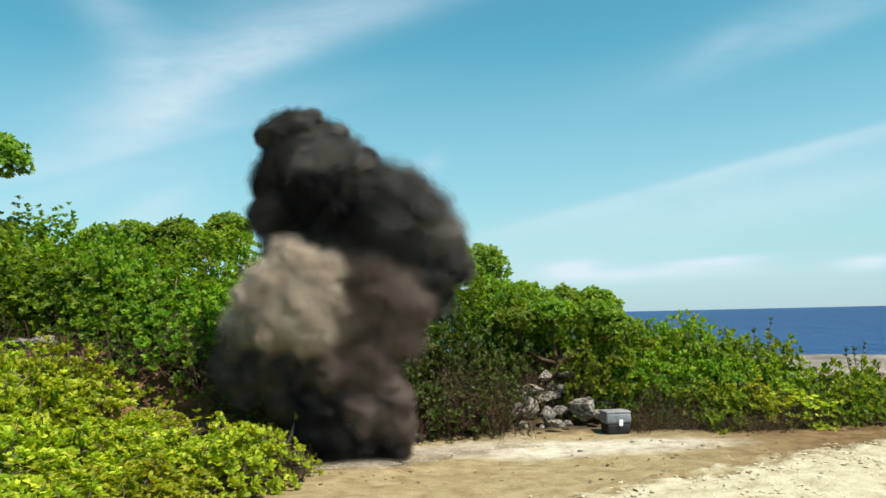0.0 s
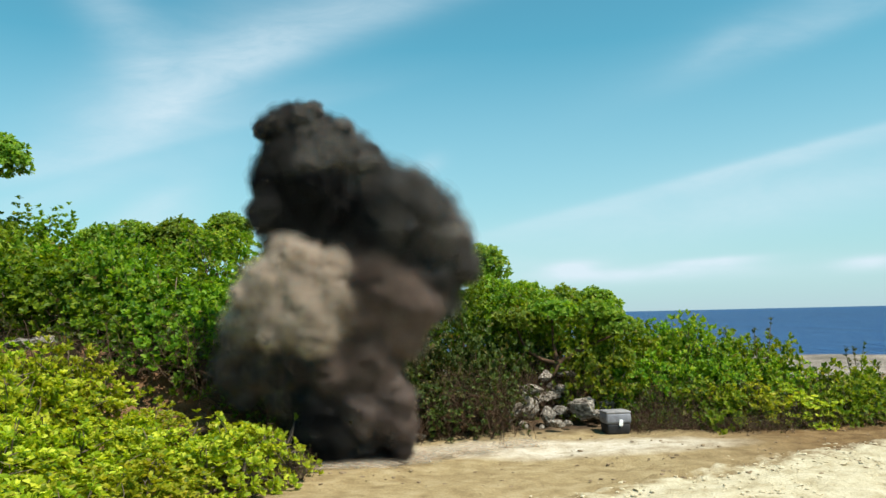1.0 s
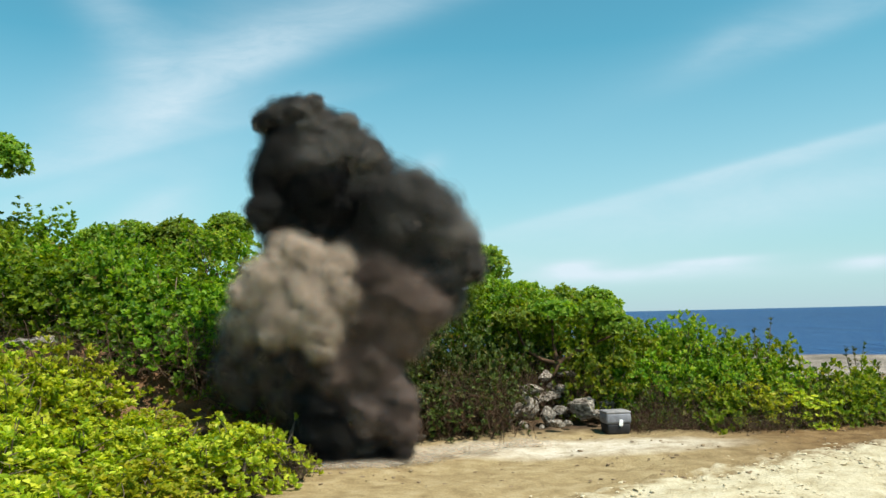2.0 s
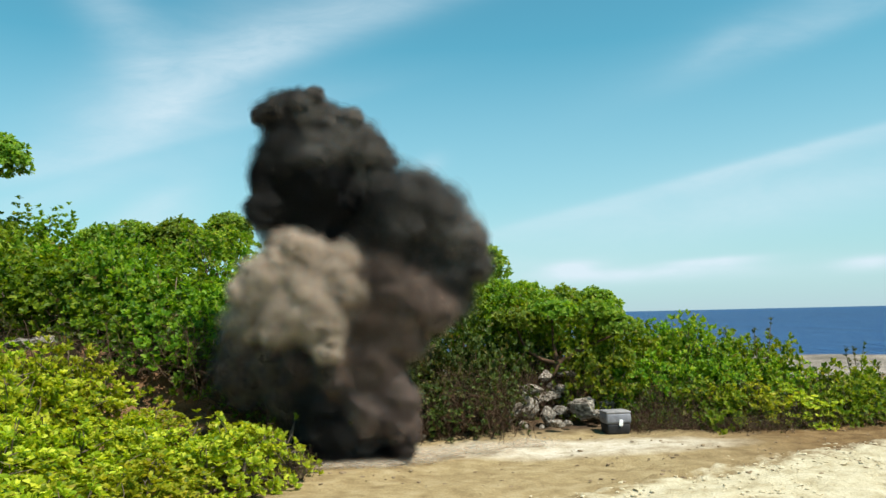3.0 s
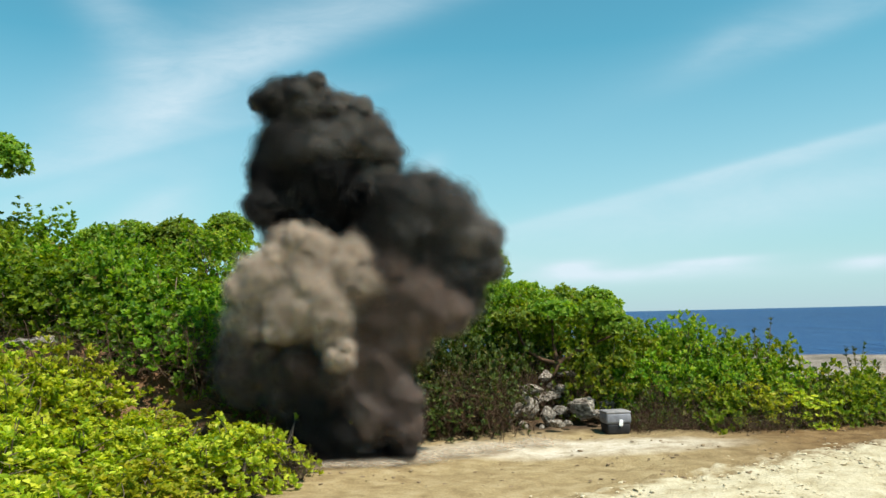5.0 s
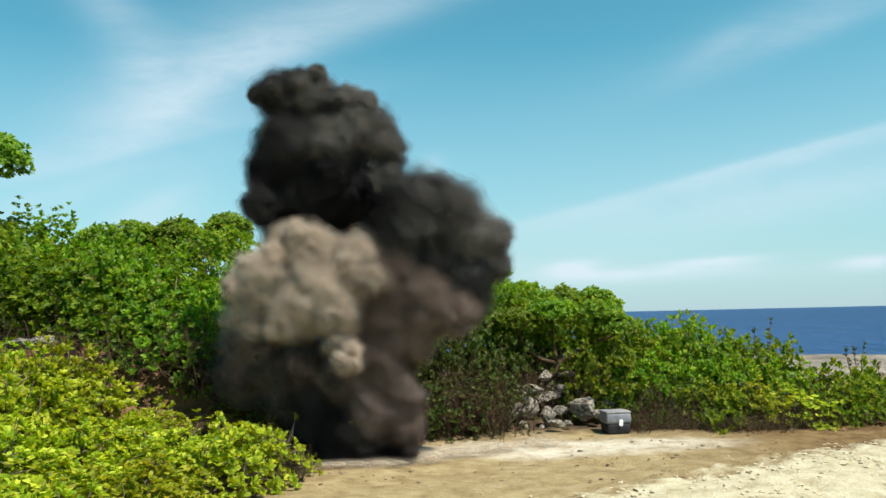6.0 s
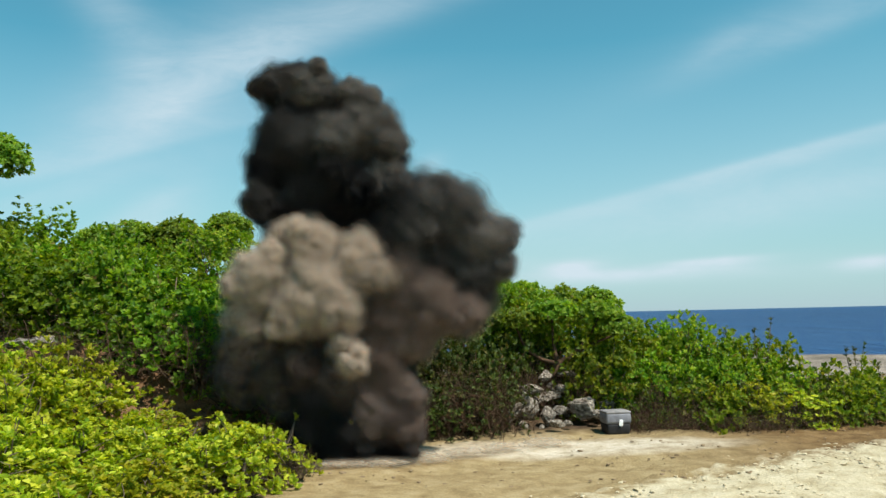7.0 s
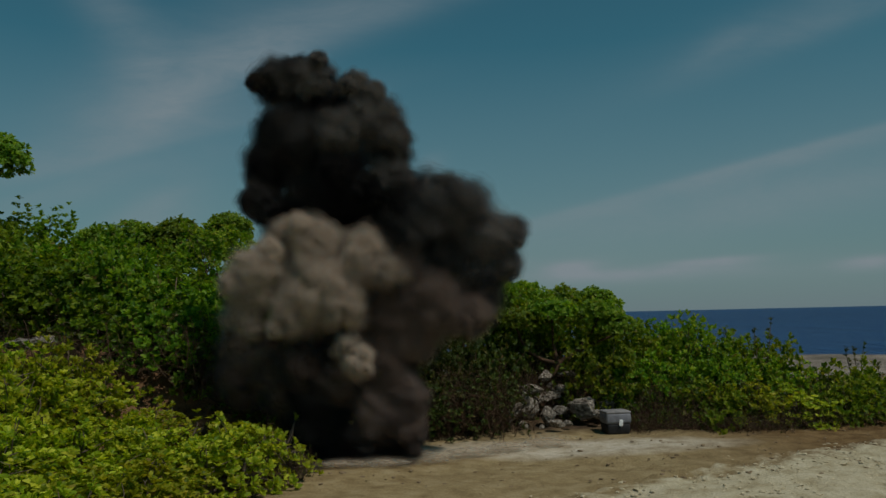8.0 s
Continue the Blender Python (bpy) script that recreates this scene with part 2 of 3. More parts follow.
def land(x, y):
    """The height of the ground: a flat track, a bank and hill to the left, a beach falling to the sea."""
    x, y = np.asarray(x, float), np.asarray(y, float)
    foot = -1.75 - 0.25 * np.clip(8.6 - y, 0, 4)
    bank = 1.0 * smoothstep(0, 3.6, foot - x) * smoothstep(1.0, 4.5, y)
    hill = 1.0 * smoothstep(0, 9, -x - 0.5) * smoothstep(11.5, 18, y) + 0.25 * smoothstep(11.2, 13, y) * smoothstep(3.5, 1, x)
    cutting = .50 * smoothstep(9.95, 10.35, y) * (1 - smoothstep(11.0, 12.6, y)) * smoothstep(2.0, 2.7, -x)
    shore = -2.9 * smoothstep(36, 52, y + 0.25 * x) - 0.25 * smoothstep(14, 30, y)
    bumps = 0.05 * np.sin(1.1 * x + 0.4 * y) * np.sin(0.9 * y - 0.3 * x) + 0.02 * np.sin(3.7 * x + 1.3) * np.sin(4.1 * y)
    return bank + hill + cutting + shore + bumps * 0.6


def build_ground():
    xs = np.concatenate([np.arange(-400, -20, 20), np.arange(-20, -6, 0.5), np.arange(-6, 9, 0.09), np.arange(9, 30, 0.7), np.arange(30, 401, 20)])
    ys = np.concatenate([np.arange(-300, -10, 20), np.arange(-10, 4, 0.7), np.arange(4, 13, 0.09), np.arange(13, 60, 0.8), np.arange(60, 300, 24)])
    X, Y = np.meshgrid(xs, ys)
    Z = land(X, Y)
    flat = np.stack([X, Y, Z], -1).reshape(-1, 3)
    near = (np.abs(flat[:, 0]) < 10) & (flat[:, 1] > 3) & (flat[:, 1] < 14)
    for i in np.nonzero(near)[0]:
        x, y = flat[i, :2]
        lump = noise.noise((x * 1.7, y * 1.7, 0)) * 0.03 + noise.noise((x * 6, y * 6, 3)) * 0.014
        pale = 1.0 if y < 6.75 + 0.6 * x + 0.5 * noise.noise((x * 3.5, y * 3.5, 9)) else 0.0
        flat[i, 2] += lump + pale * (0.045 + 0.03 * noise.noise((x * 9, y * 9, 5)))
    n, k = len(xs), len(ys)
    a = (np.arange(k - 1)[:, None] * n + np.arange(n - 1)[None]).ravel()
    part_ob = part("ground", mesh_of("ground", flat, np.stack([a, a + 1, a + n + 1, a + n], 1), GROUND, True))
    tagged(part_ob, "sandy clearing of tan dirt and pale coral sand", "ground", kind="structure")


def build_sea():
    rings, spokes, verts, faces = [0, 60, 150, 400, 1000, 2400, 4850], 72, [(0, 0, -2.0)], []
    for r in rings[1:]:
        verts += [(r * math.cos(math.tau * i / spokes), r * math.sin(math.tau * i / spokes), -2.0) for i in range(spokes)]
    faces += [(0, 1 + i, 1 + (i + 1) % spokes) for i in range(spokes)]
    for k in range(len(rings) - 2):
        a, b = 1 + k * spokes, 1 + (k + 1) * spokes
        faces += [(a + i, b + i, b + (i + 1) % spokes, a + (i + 1) % spokes) for i in range(spokes)]
    tagged(part("sea", mesh_of("sea", verts, faces, SEA)), "deep blue open sea with light chop", "sea", kind="structure")


build_ground()
build_sea()


# ---- plants ----
LEAF = np.array([(0, 0, 0), (-.29, .62, .11), (.29, .62, .11), (0, 1, -.05), (0, .60, .02)])
LEAF_FACES = [(0, 4, 1), (4, 3, 1), (0, 2, 4), (4, 2, 3)]


def unit(v):
    return v / np.maximum(np.linalg.norm(v, axis=-1, keepdims=True), 1e-9)


def leaves(rng, tips, axes, per, size, spread=(0.5, 1.25)):
    """Rosettes of obovate leaves at the tips: vertices and faces."""
    n = len(tips)
    ref = np.where(np.abs(axes[:, 2:3]) < 0.9, [[0, 0, 1.0]], [[1.0, 0, 0]])
    e1 = unit(np.cross(axes, ref))
    e2 = np.cross(axes, e1)
    ang = (np.arange(per)[None] * 2.4 + rng.uniform(0, 6.28, (n, 1)) + rng.normal(0, .2, (n, per)))[..., None]
    out = np.cos(ang) * e1[:, None] + np.sin(ang) * e2[:, None]
    tilt = rng.uniform(*spread, (n, per, 1))
    along = unit(np.cos(tilt) * axes[:, None] + np.sin(tilt) * out)
    up = unit(np.sin(tilt) * axes[:, None] - np.cos(tilt) * out)
    side = np.cross(along, up)
    roll = rng.normal(0, .35, (n, per, 1))
    side, up = np.cos(roll) * side + np.sin(roll) * up, np.cos(roll) * up - np.sin(roll) * side
    ln = (size * rng.uniform(.65, 1.2, (n, per, 1)))[..., None]
    root = (tips[:, None] + axes[:, None] * rng.uniform(-.35, .1, (n, per, 1)) * size)[:, :, None]
    v = root + ln * (LEAF[:, 0, None] * side[:, :, None] + LEAF[:, 1, None] * along[:, :, None] + LEAF[:, 2, None] * up[:, :, None])
    v = v.reshape(-1, 3)
    base = np.arange(n * per) * len(LEAF)
    faces = [tuple(int(b + i) for i in f) for b in base for f in LEAF_FACES]
    return v, faces


def tube(points, radii, sides=6):
    """A tapered limb along points: vertices and faces."""
    verts, faces = [], []
    for i, (p, r) in enumerate(zip(points, radii)):
        d = Vector(points[min(i + 1, len(points) - 1)]) - Vector(points[max(i - 1, 0)])
        q = d.to_track_quat("Z", "Y")
        verts += [tuple(Vector(p) + q @ Vector((r * math.cos(math.tau * k / sides), r * math.sin(math.tau * k / sides), 0))) for k in range(sides)]
    for i in range(len(points) - 1):
        a, b = i * sides, (i + 1) * sides
        faces += [(a + k, a + (k + 1) % sides, b + (k + 1) % sides, b + k) for k in range(sides)]
    faces.append(tuple(range((len(points) - 1) * sides, len(points) * sides)))
    return verts, faces


def limb(a, b, r0, r1, rng, bend=0.12, steps=5, sides=6):
    a, b = np.array(a, float), np.array(b, float)
    w = rng.normal(0, bend, 3) * np.linalg.norm(b - a)
    pts = [tuple(a + (b - a) * t + w * math.sin(math.pi * t)) for t in np.linspace(0, 1, steps)]
    return tube(pts, np.linspace(r0, r1, steps), sides)


def joined(pieces):
    verts, faces = [], []
    for v, f in pieces:
        k = len(verts)
        verts += list(v)
        faces += [tuple(i + k for i in face) for face in f]
    return verts, faces


def make_shrub(seed, radius, height, tips, per, size, leaf_mat, stems=5, inner=0.3, ragged=0.25, shoots=6, single=False, holes=-.30, wood=None):
    """A shrub of that radius and height in metres, with several stems and a mass of leaf rosettes."""
    rng = np.random.default_rng(seed)
    d = unit(rng.normal(0, 1, (tips, 3)))
    d[:, 2] = np.abs(d[:, 2]) * 1.1 - 0.12
    d = unit(d)
    lumps = np.array([noise.noise((p[0] * 2.1 + seed, p[1] * 2.1, p[2] * 2.1)) + .5 * noise.noise((p[0] * 5, p[1] * 5 + seed, p[2] * 5)) for p in d])
    r = (1 + ragged * lumps * 1.6) * (1 - inner * rng.uniform(0, 1, tips) ** 1.6)
    # straight flanks below, a rounded top
    pts = d * r[:, None] * [radius, radius, min(radius, height * .8)]
    low = rng.random(tips) < max(0, (height - radius) / (height + radius))
    pts[:, 2] = np.where(low, rng.uniform(.08, 1, tips) * (height - radius), pts[:, 2] + max(height - radius, height * .2))
    pts[:, :2] *= np.where(low, 1 / np.maximum(np.linalg.norm(d[:, :2], axis=1), .35), 1)[:, None]
    pts[:, 2] = np.maximum(pts[:, 2], 0.04)
    axes = unit(d * [1, 1, .8] + [0, 0, .6] + rng.normal(0, .28, (tips, 3)))
    keep = lumps + rng.normal(0, .12, tips) > holes
    pts, axes = pts[keep], axes[keep]
    # a few shoots that stand out above the mass
    ends = []
    for i in np.argsort(-pts[:, 2])[rng.integers(0, min(60, len(pts)), shoots)]:
        end = pts[i] + np.array([*rng.normal(0, .10, 2), rng.uniform(.06, .22)])
        ends.append((pts[i], end))
    if ends:
        more = np.array([a + (b - a) * t for a, b in ends for t in (.45, .75, 1)])
        pts, axes = np.concatenate([pts, more]), np.concatenate([axes, unit(rng.normal(0, .35, more.shape) + [0, 0, 1])])
    tips = len(pts)
    v, f = leaves(rng, pts, axes, per, size)
    shrub = new("shrub")
    if single:
        for k in range(0, len(v), 5):
            part("leaf", mesh_of("leaf", v[k:k + 5], LEAF_FACES, leaf_mat), shrub)
    else:
        tagged(part("foliage", mesh_of("foliage", v, f, leaf_mat), shrub), kind="stuff")
    for a, b in ends:
        part("shoot", mesh_of("shoot", *limb((a[0] * .2, a[1] * .2, .05), b, .008, .003, rng, .06, 5), wood or BARK, True), shrub)
    for i in range(stems):
        goal = pts[rng.integers(tips)] * 0.9
        base = (goal[0] * .15, goal[1] * .15, -0.12)
        pieces = [limb(base, goal, .02, .006, rng, .05)]
        for _ in range(5):
            mid = np.mean(pieces[0][0][12:18] if rng.random() < .5 else pieces[0][0][18:24], axis=0)
            near = pts[np.argsort(np.linalg.norm(pts - goal - rng.normal(0, .2, 3), axis=1))[0]]
            pieces.append(limb(mid, near, .009, .003, rng, .1, 4))
        part("stem", mesh_of("stem", *joined(pieces), wood or BARK, True), shrub)
    return shrub


def make_thicket(seed, twigs):
    """A tangle of dry twigs with a few olive leaves left, one metre in radius and height."""
    rng = np.random.default_rng(seed)
    thicket = new("dry_thicket")
    per, ends = twigs // 4, []
    for _ in range(4):
        pieces = []
        for _ in range(per):
            a = np.array([*rng.normal(0, .5, 2), -.05 + .25 * rng.random()])
            b = a + np.array([*rng.normal(0, .4, 2), rng.uniform(.15, .8)])
            pieces.append(limb(a, b, rng.uniform(.004, .011), .002, rng, .25, 5, 3))
            for _ in range(4):
                c = a + (b - a) * rng.uniform(.3, .95)
                e = c + rng.normal(0, .2, 3) + [0, 0, .06]
                ends.append(e)
                pieces.append(limb(c, e, .004, .0015, rng, .25, 4, 3))
        tagged(part("brushwood", mesh_of("brushwood", *joined(pieces), DRY_TWIG), thicket), kind="stuff")
    ends = np.array(ends)[rng.random(len(ends)) < .22]
    v, f = leaves(rng, ends, unit(rng.normal(0, .6, ends.shape) + [0, 0, .5]), 4, .075)
    tagged(part("foliage", mesh_of("foliage", v, f, LEAF_OLIVE), thicket), kind="stuff")
    return thicket


def make_stalks(seed, height, stalks=3):
    """Thin dry stalks with a few leaves near their tips."""
    rng = np.random.default_rng(seed)
    plant = new("dune_stalks")
    for _ in range(stalks):
        a = np.array([*rng.normal(0, .08, 2), -.05])
        b = np.array([a[0] * 2.2 + rng.normal(0, .06), a[1] * 2.2, height * rng.uniform(.75, 1)])
        stalk = part("stalk", mesh_of("stalk", *limb(a, b, .012, .005, rng, .03, 6), BARK, True), plant)
        spots = np.array([a + (b - a) * t for t in (.72, .8, .88, .95, 1)]) + rng.normal(0, .01, (5, 3))
        v, f = leaves(rng, spots, unit(rng.normal(0, .3, (5, 3)) + [0, 0, 1]), 5, .07)
        tagged(part("foliage", mesh_of("foliage", v, f, LEAF_OLIVE), stalk), kind="stuff")
    return plant


def make_leaning_tree():
    """A low tree that leans out of the hedge over the rocks, its dark limbs bare below."""
    rng = np.random.default_rng(71)
    tree = new("leaning_tree")
    fork = np.array([.55, -.05, .75])
    part("trunk", mesh_of("trunk", *limb((0, .1, -.2), fork, .07, .05, rng, .06), DRY_TWIG, True), tree)
    for end in ((1.55, 0, 1.2), (1.25, .1, 1.45), (.5, .1, 1.5), (-.1, 0, 1.35)):
        end = np.array(end)
        bough = part("limb", mesh_of("limb", *limb(fork, end, .04, .014, rng, .08), DRY_TWIG, True), tree)
        d = unit(rng.normal(0, 1, (150, 3)))
        d[:, 2] = np.abs(d[:, 2])
        pts = end + d * rng.uniform(.5, 1.05, (150, 1)) * [.42, .35, .28]
        v, f = leaves(rng, pts, unit(d + [0, 0, .5]), 8, .09)
        tagged(part("leaf_clump", mesh_of("leaf_clump", v, f, LEAF_TREE), bough), kind="stuff")
    return tree


def make_tree(seed, clumps, height, spread, leaf=0.10, tips=460):
    """An umbrella-crowned beach tree: forked trunk, limbs, and flat-bottomed domes of leaves."""
    rng = np.random.default_rng(seed)
    tree = new("beach_tree")
    fork = np.array([*rng.normal(0, .1, 2), height * .45])
    part("trunk", mesh_of("trunk", *limb((0, 0, -.2), fork, .09, .06, rng), BARK, True), tree)
    for i in range(clumps):
        a = math.tau * (i + rng.uniform(-.2, .2)) / clumps
        k = 0 if clumps == 1 else spread * rng.uniform(.45, 1.0)
        rad = rng.uniform(.50, .66)
        mid = np.array([k * math.cos(a), k * math.sin(a), height - rad * .85 - rng.uniform(0, .35) * (clumps > 1)])
        pieces = [limb(fork, mid, .045, .02, rng)]
        d = unit(rng.normal(0, 1, (tips, 3)))
        d[:, 2] = np.where(d[:, 2] < -.30, -d[:, 2], d[:, 2])
        lump = np.array([noise.noise((p[0] * 2.6 + seed, p[1] * 2.6 + i, p[2] * 2.6)) for p in d])
        pts = mid + d * rad * (1 + .18 * lump[:, None]) * rng.uniform(.62, 1.02, (tips, 1)) * [1, 1, .92]
        for j in range(9):
            pieces.append(limb(mid, pts[rng.integers(tips)], .014, .005, rng, .12, 4))
        bough = part("limb", mesh_of("limb", *joined(pieces), BARK, True), tree)
        v, f = leaves(rng, pts, unit(d + [0, 0, .5]), 8, leaf, (.6, 1.4))
        tagged(part("leaf_dome", mesh_of("leaf_dome", v, f, LEAF_TREE), bough), kind="stuff")
    return tree


def place(pattern, x, y, w, h, turn, label, category, group):
    """A copy of a plant on the ground there, scaled by w across and h upwards."""
    z = float(land(x, y))
    pattern.scale = (w, w, h)
    return tagged(copy_thing(pattern, pose(x, y, z - 0.03, 0, 0, turn)), label, category, group)


def drop_pattern(ob):
    for o in (*ob.children_recursive, ob):
        bpy.data.objects.remove(o)


def plant_all():
    rng = np.random.default_rng(5)
    low = [make_shrub(s, .46, .6, 290, 8, .070, LEAF_SUNNY, ragged=.50, inner=.45, shoots=2, holes=-.20) for s in (1, 2, 3, 4)]
    heights = (.6, .9, 1.3, 1.8, 2.4)
    tall = [[make_shrub(10 + 3 * i + k, .72, h, int(290 + 225 * h), 8, .092, LEAF_GREEN, ragged=.55, inner=.45, shoots=1, holes=-.17) for k in range(3)] for i, h in enumerate(heights)]
    bright = [[make_shrub(60 + 3 * i + k, .72, h, int(280 + 215 * h), 8, .092, LEAF_BRIGHT, ragged=.55, inner=.45, shoots=1, holes=-.17) for k in range(2)] for i, h in enumerate(heights)]
    leggy = [make_shrub(s, .40, .5, 34, 7, .085, LEAF_SUNNY, 12, .5, .4, 0, True) for s in (91, 92)]
    olive = [make_shrub(s, .6, .8, 150, 6, .07, LEAF_OLIVE, 9, .6, .4, 3) for s in (41, 42)]
    # dark leaves and dark wood stand in for the shade inside the hedge
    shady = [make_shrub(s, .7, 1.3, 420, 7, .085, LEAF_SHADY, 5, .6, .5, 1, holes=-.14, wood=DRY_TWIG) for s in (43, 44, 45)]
    dry = [make_thicket(s, 120) for s in (51, 52)]

    def bush(x, y, h, across, label, group, lit=.35):
        i = int(np.argmin([abs(math.log(h / k)) for k in heights]))
        kind = bright[i] if rng.random() < lit else tall[i]
        place(kind[rng.integers(len(kind))], x, y, across, h / heights[i], rng.uniform(0, 360), label, "shrub", group)

    # low bright shrubs on the near bank
    for y in np.arange(4.6, 8.9, .50):
        edge = -2.18 - .30 * max(0, 8.3 - y) ** .9
        for x in np.arange(edge, -5.4 if y > 6 else -4.2, -.54):
            px, py = x + rng.uniform(-.15, .15), y + rng.uniform(-.15, .15)
            rise = .62 + .36 * rng.random() - .22 * smoothstep(.7, 1.3, edge - x) * smoothstep(7.4, 8.2, y) + .42 * smoothstep(1.45, 1.75, edge - x)
            place(low[rng.integers(4)], px, py, rng.uniform(.9, 1.15), rise, rng.uniform(0, 360),
                  "low beach shrub with bright yellow-green fleshy leaves", "shrub", "bank shrubs")

    for x, y in ((-1.80, 8.75), (-1.76, 8.45), (-1.98, 8.1), (-1.95, 8.95), (-2.1, 7.8), (-2.2, 8.5)):
        place(leggy[rng.integers(2)], x, y, rng.uniform(.8, 1.0), rng.uniform(.85, 1.05), rng.uniform(0, 360), "leggy beach shrub with bare stems and few pale leaves", "shrub", "bank shrubs")

    # taller shrubs up the hill behind
    for row, (y, h0) in enumerate(((10.5, .85), (11.3, 1.25), (12.2, 1.55), (13.3, 1.50), (14.6, 1.62))):
        for x in np.arange(-1.6 - .25 * row, -8.6, -.72 if row < 2 else -.82):
            grow = h0 * (1 + .10 * rng.normal()) * (1 + .26 * smoothstep(6.3, 8.2, -x)) * (1 + .48 * smoothstep(4.8, 4.2, -x) * (row == 4))
            if row == 0 and (x < -4.7 or x > -2.2):
                continue
            bush(x + rng.uniform(-.2, .2), y + rng.uniform(-.25, .25), grow, rng.uniform(.85, 1.15), "dense green broadleaf shrub on the hillside", "hillside shrubs", .22)

    # hedge behind the track, falling towards the beach
    for row, (y, part_of) in enumerate(((11.75, .42), (12.5, .70), (13.3, .96), (14.3, 1.0))):
        for x in np.arange(-1.2 + (1.9 if row == 0 else .9 if row == 1 else 0), 9.2, .66):
            if row == 0 and (.2 < x < 2.7 or 3.0 < x < 3.7) or row == 1 and .8 < x < 2.3:
                continue
            top = np.interp(x, [-1.2, .6, 2.1, 2.9, 3.5, 3.9, 4.2, 4.6, 5.2, 6.2, 6.9, 9], [2.5, 2.3, 1.9, 1.55, 1.40, 1.42, 1.52, 1.36, 1.20, 1.08, .84, .74])
            h = max(top * part_of * rng.uniform(.9, 1.08), .42)
            px, py = x + rng.uniform(-.2, .2), y + rng.uniform(-.2, .2) + .16 * max(0, x - 4.5) * (row < 2)
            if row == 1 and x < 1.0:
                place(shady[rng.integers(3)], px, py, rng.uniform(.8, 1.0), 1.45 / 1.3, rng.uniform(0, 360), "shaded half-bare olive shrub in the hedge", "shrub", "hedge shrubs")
            elif x > 6.0 and row > 1:
                h *= .62
                place(olive[rng.integers(2)], px, py, rng.uniform(.8, 1.2), h / .8, rng.uniform(0, 360), "sparse olive dune shrub by the beach", "shrub", "hedge shrubs")
            elif row == 0 and x > 2 and rng.random() < .38:
                place(low[rng.integers(4)], px, py, rng.uniform(.9, 1.2), h / .6, rng.uniform(0, 360), "low beach shrub with bright yellow-green fleshy leaves", "shrub", "hedge shrubs")
            else:
                bush(px, py, h, rng.uniform(.75, .95), "leafy green beach shrub in the hedge", "hedge shrubs", .25 if x < 2.5 else .50)

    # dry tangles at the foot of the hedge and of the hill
    # dim shrubs that fill the recess, coloured as if in shade
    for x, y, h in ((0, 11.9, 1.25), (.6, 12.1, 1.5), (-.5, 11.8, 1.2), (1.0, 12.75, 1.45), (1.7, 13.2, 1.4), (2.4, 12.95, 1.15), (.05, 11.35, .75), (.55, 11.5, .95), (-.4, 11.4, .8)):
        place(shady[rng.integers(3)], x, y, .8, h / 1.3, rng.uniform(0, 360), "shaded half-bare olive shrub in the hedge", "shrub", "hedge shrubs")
    for x, y, w, h in ((-.2, 11.2, .6, .75), (.45, 11.65, .5, 1.0), (.75, 12.0, .4, 1.0), (2.0, 12.6, .5, 1.1), (.35, 11.35, .65, .95), (.55, 11.75, .45, .9), (.1, 11.6, .7, 1.2), (1.5, 12.5, .6, 1.0), (-2.2, 10.1, .7, .8),
                       (-4.8, 9.6, .8, .8), (-1.4, 10.6, .8, .9), (-5.7, 9.5, .8, .9), (-2.6, 10.5, .8, .95), (-3.5, 10.4, .8, .95), 
                       (2.9, 11.5, .35, .28), (3.4, 11.35, .4, .25), (4.1, 11.3, .4, .3), (4.8, 11.35, .4, .28), (5.5, 11.6, .4, .3), (6.3, 11.9, .45, .3), (3.15, 11.75, .5, .5), (3.55, 11.7, .5, .45), (4.4, 11.55, .5, .35), (3.3, 12.1, .6, .8), (4.0, 12.15, .6, .75), (4.7, 12.2, .6, .7), (5.5, 12.35, .6, .65), (6.2, 12.5, .6, .6), (5.1, 11.6, .45, .35), (2.6, 11.65, .3, .35), (-1.70, 8.45, .26, .36), (-1.95, 8.05, .28, .36)):
        place(dry[rng.integers(2)], x, y, w, h, rng.uniform(0, 360), "tangle of dry brown twigs under the bushes", "thicket", "dry thickets")
    for ob in low + sum(tall + bright, []) + leggy + olive + shady + dry:
        drop_pattern(ob)

    for seed, x, y, h in ((82, 5.25, 13.1, 1.55), (84, 7.30, 13.4, 1.28), (85, 7.66, 13.2, 0.98)):
        plant = make_stalks(seed, h)
        plant.matrix_basis = pose(x, y, float(land(x, y)))
        tagged(plant, "thin dry dune stalks standing above the hedge", "plant", "dune stalks")
    leaning = make_leaning_tree()
    leaning.matrix_basis = pose(1.25, 12.45, float(land(1.25, 12.45)))
    tagged(leaning, "low leaning beach tree with dark bare limbs", "tree")

    # umbrella trees that stand above the shrubs
    for seed, x, y, top, clumps, spread in ((41, -8.02, 13.6, 5.15, 1, 0), (42, -6.95, 17.0, 3.92, 1, 0), (43, -5.95, 17.2, 4.0, 1, 0), (44, -4.75, 17.0, 4.08, 1, 0), (49, -6.45, 17.6, 3.85, 1, 0), (50, -5.3, 17.8, 3.75, 1, 0), (51, -7.6, 16.8, 3.8, 1, 0),
                                            (45, .35, 16.0, 3.3, 3, .5), (46, 2.05, 15.2, 2.35, 2, .4), (47, 2.95, 15.0, 2.15, 1, 0), (48, 1.2, 15.4, 2.6, 3, .5)):
        z = float(land(x, y))
        tree = make_tree(seed, clumps, top - z, spread)
        tree.matrix_basis = pose(x, y, z)
        tagged(tree, "beach tree with domed umbrella crowns of green leaves", "tree", "umbrella trees")


plant_all()


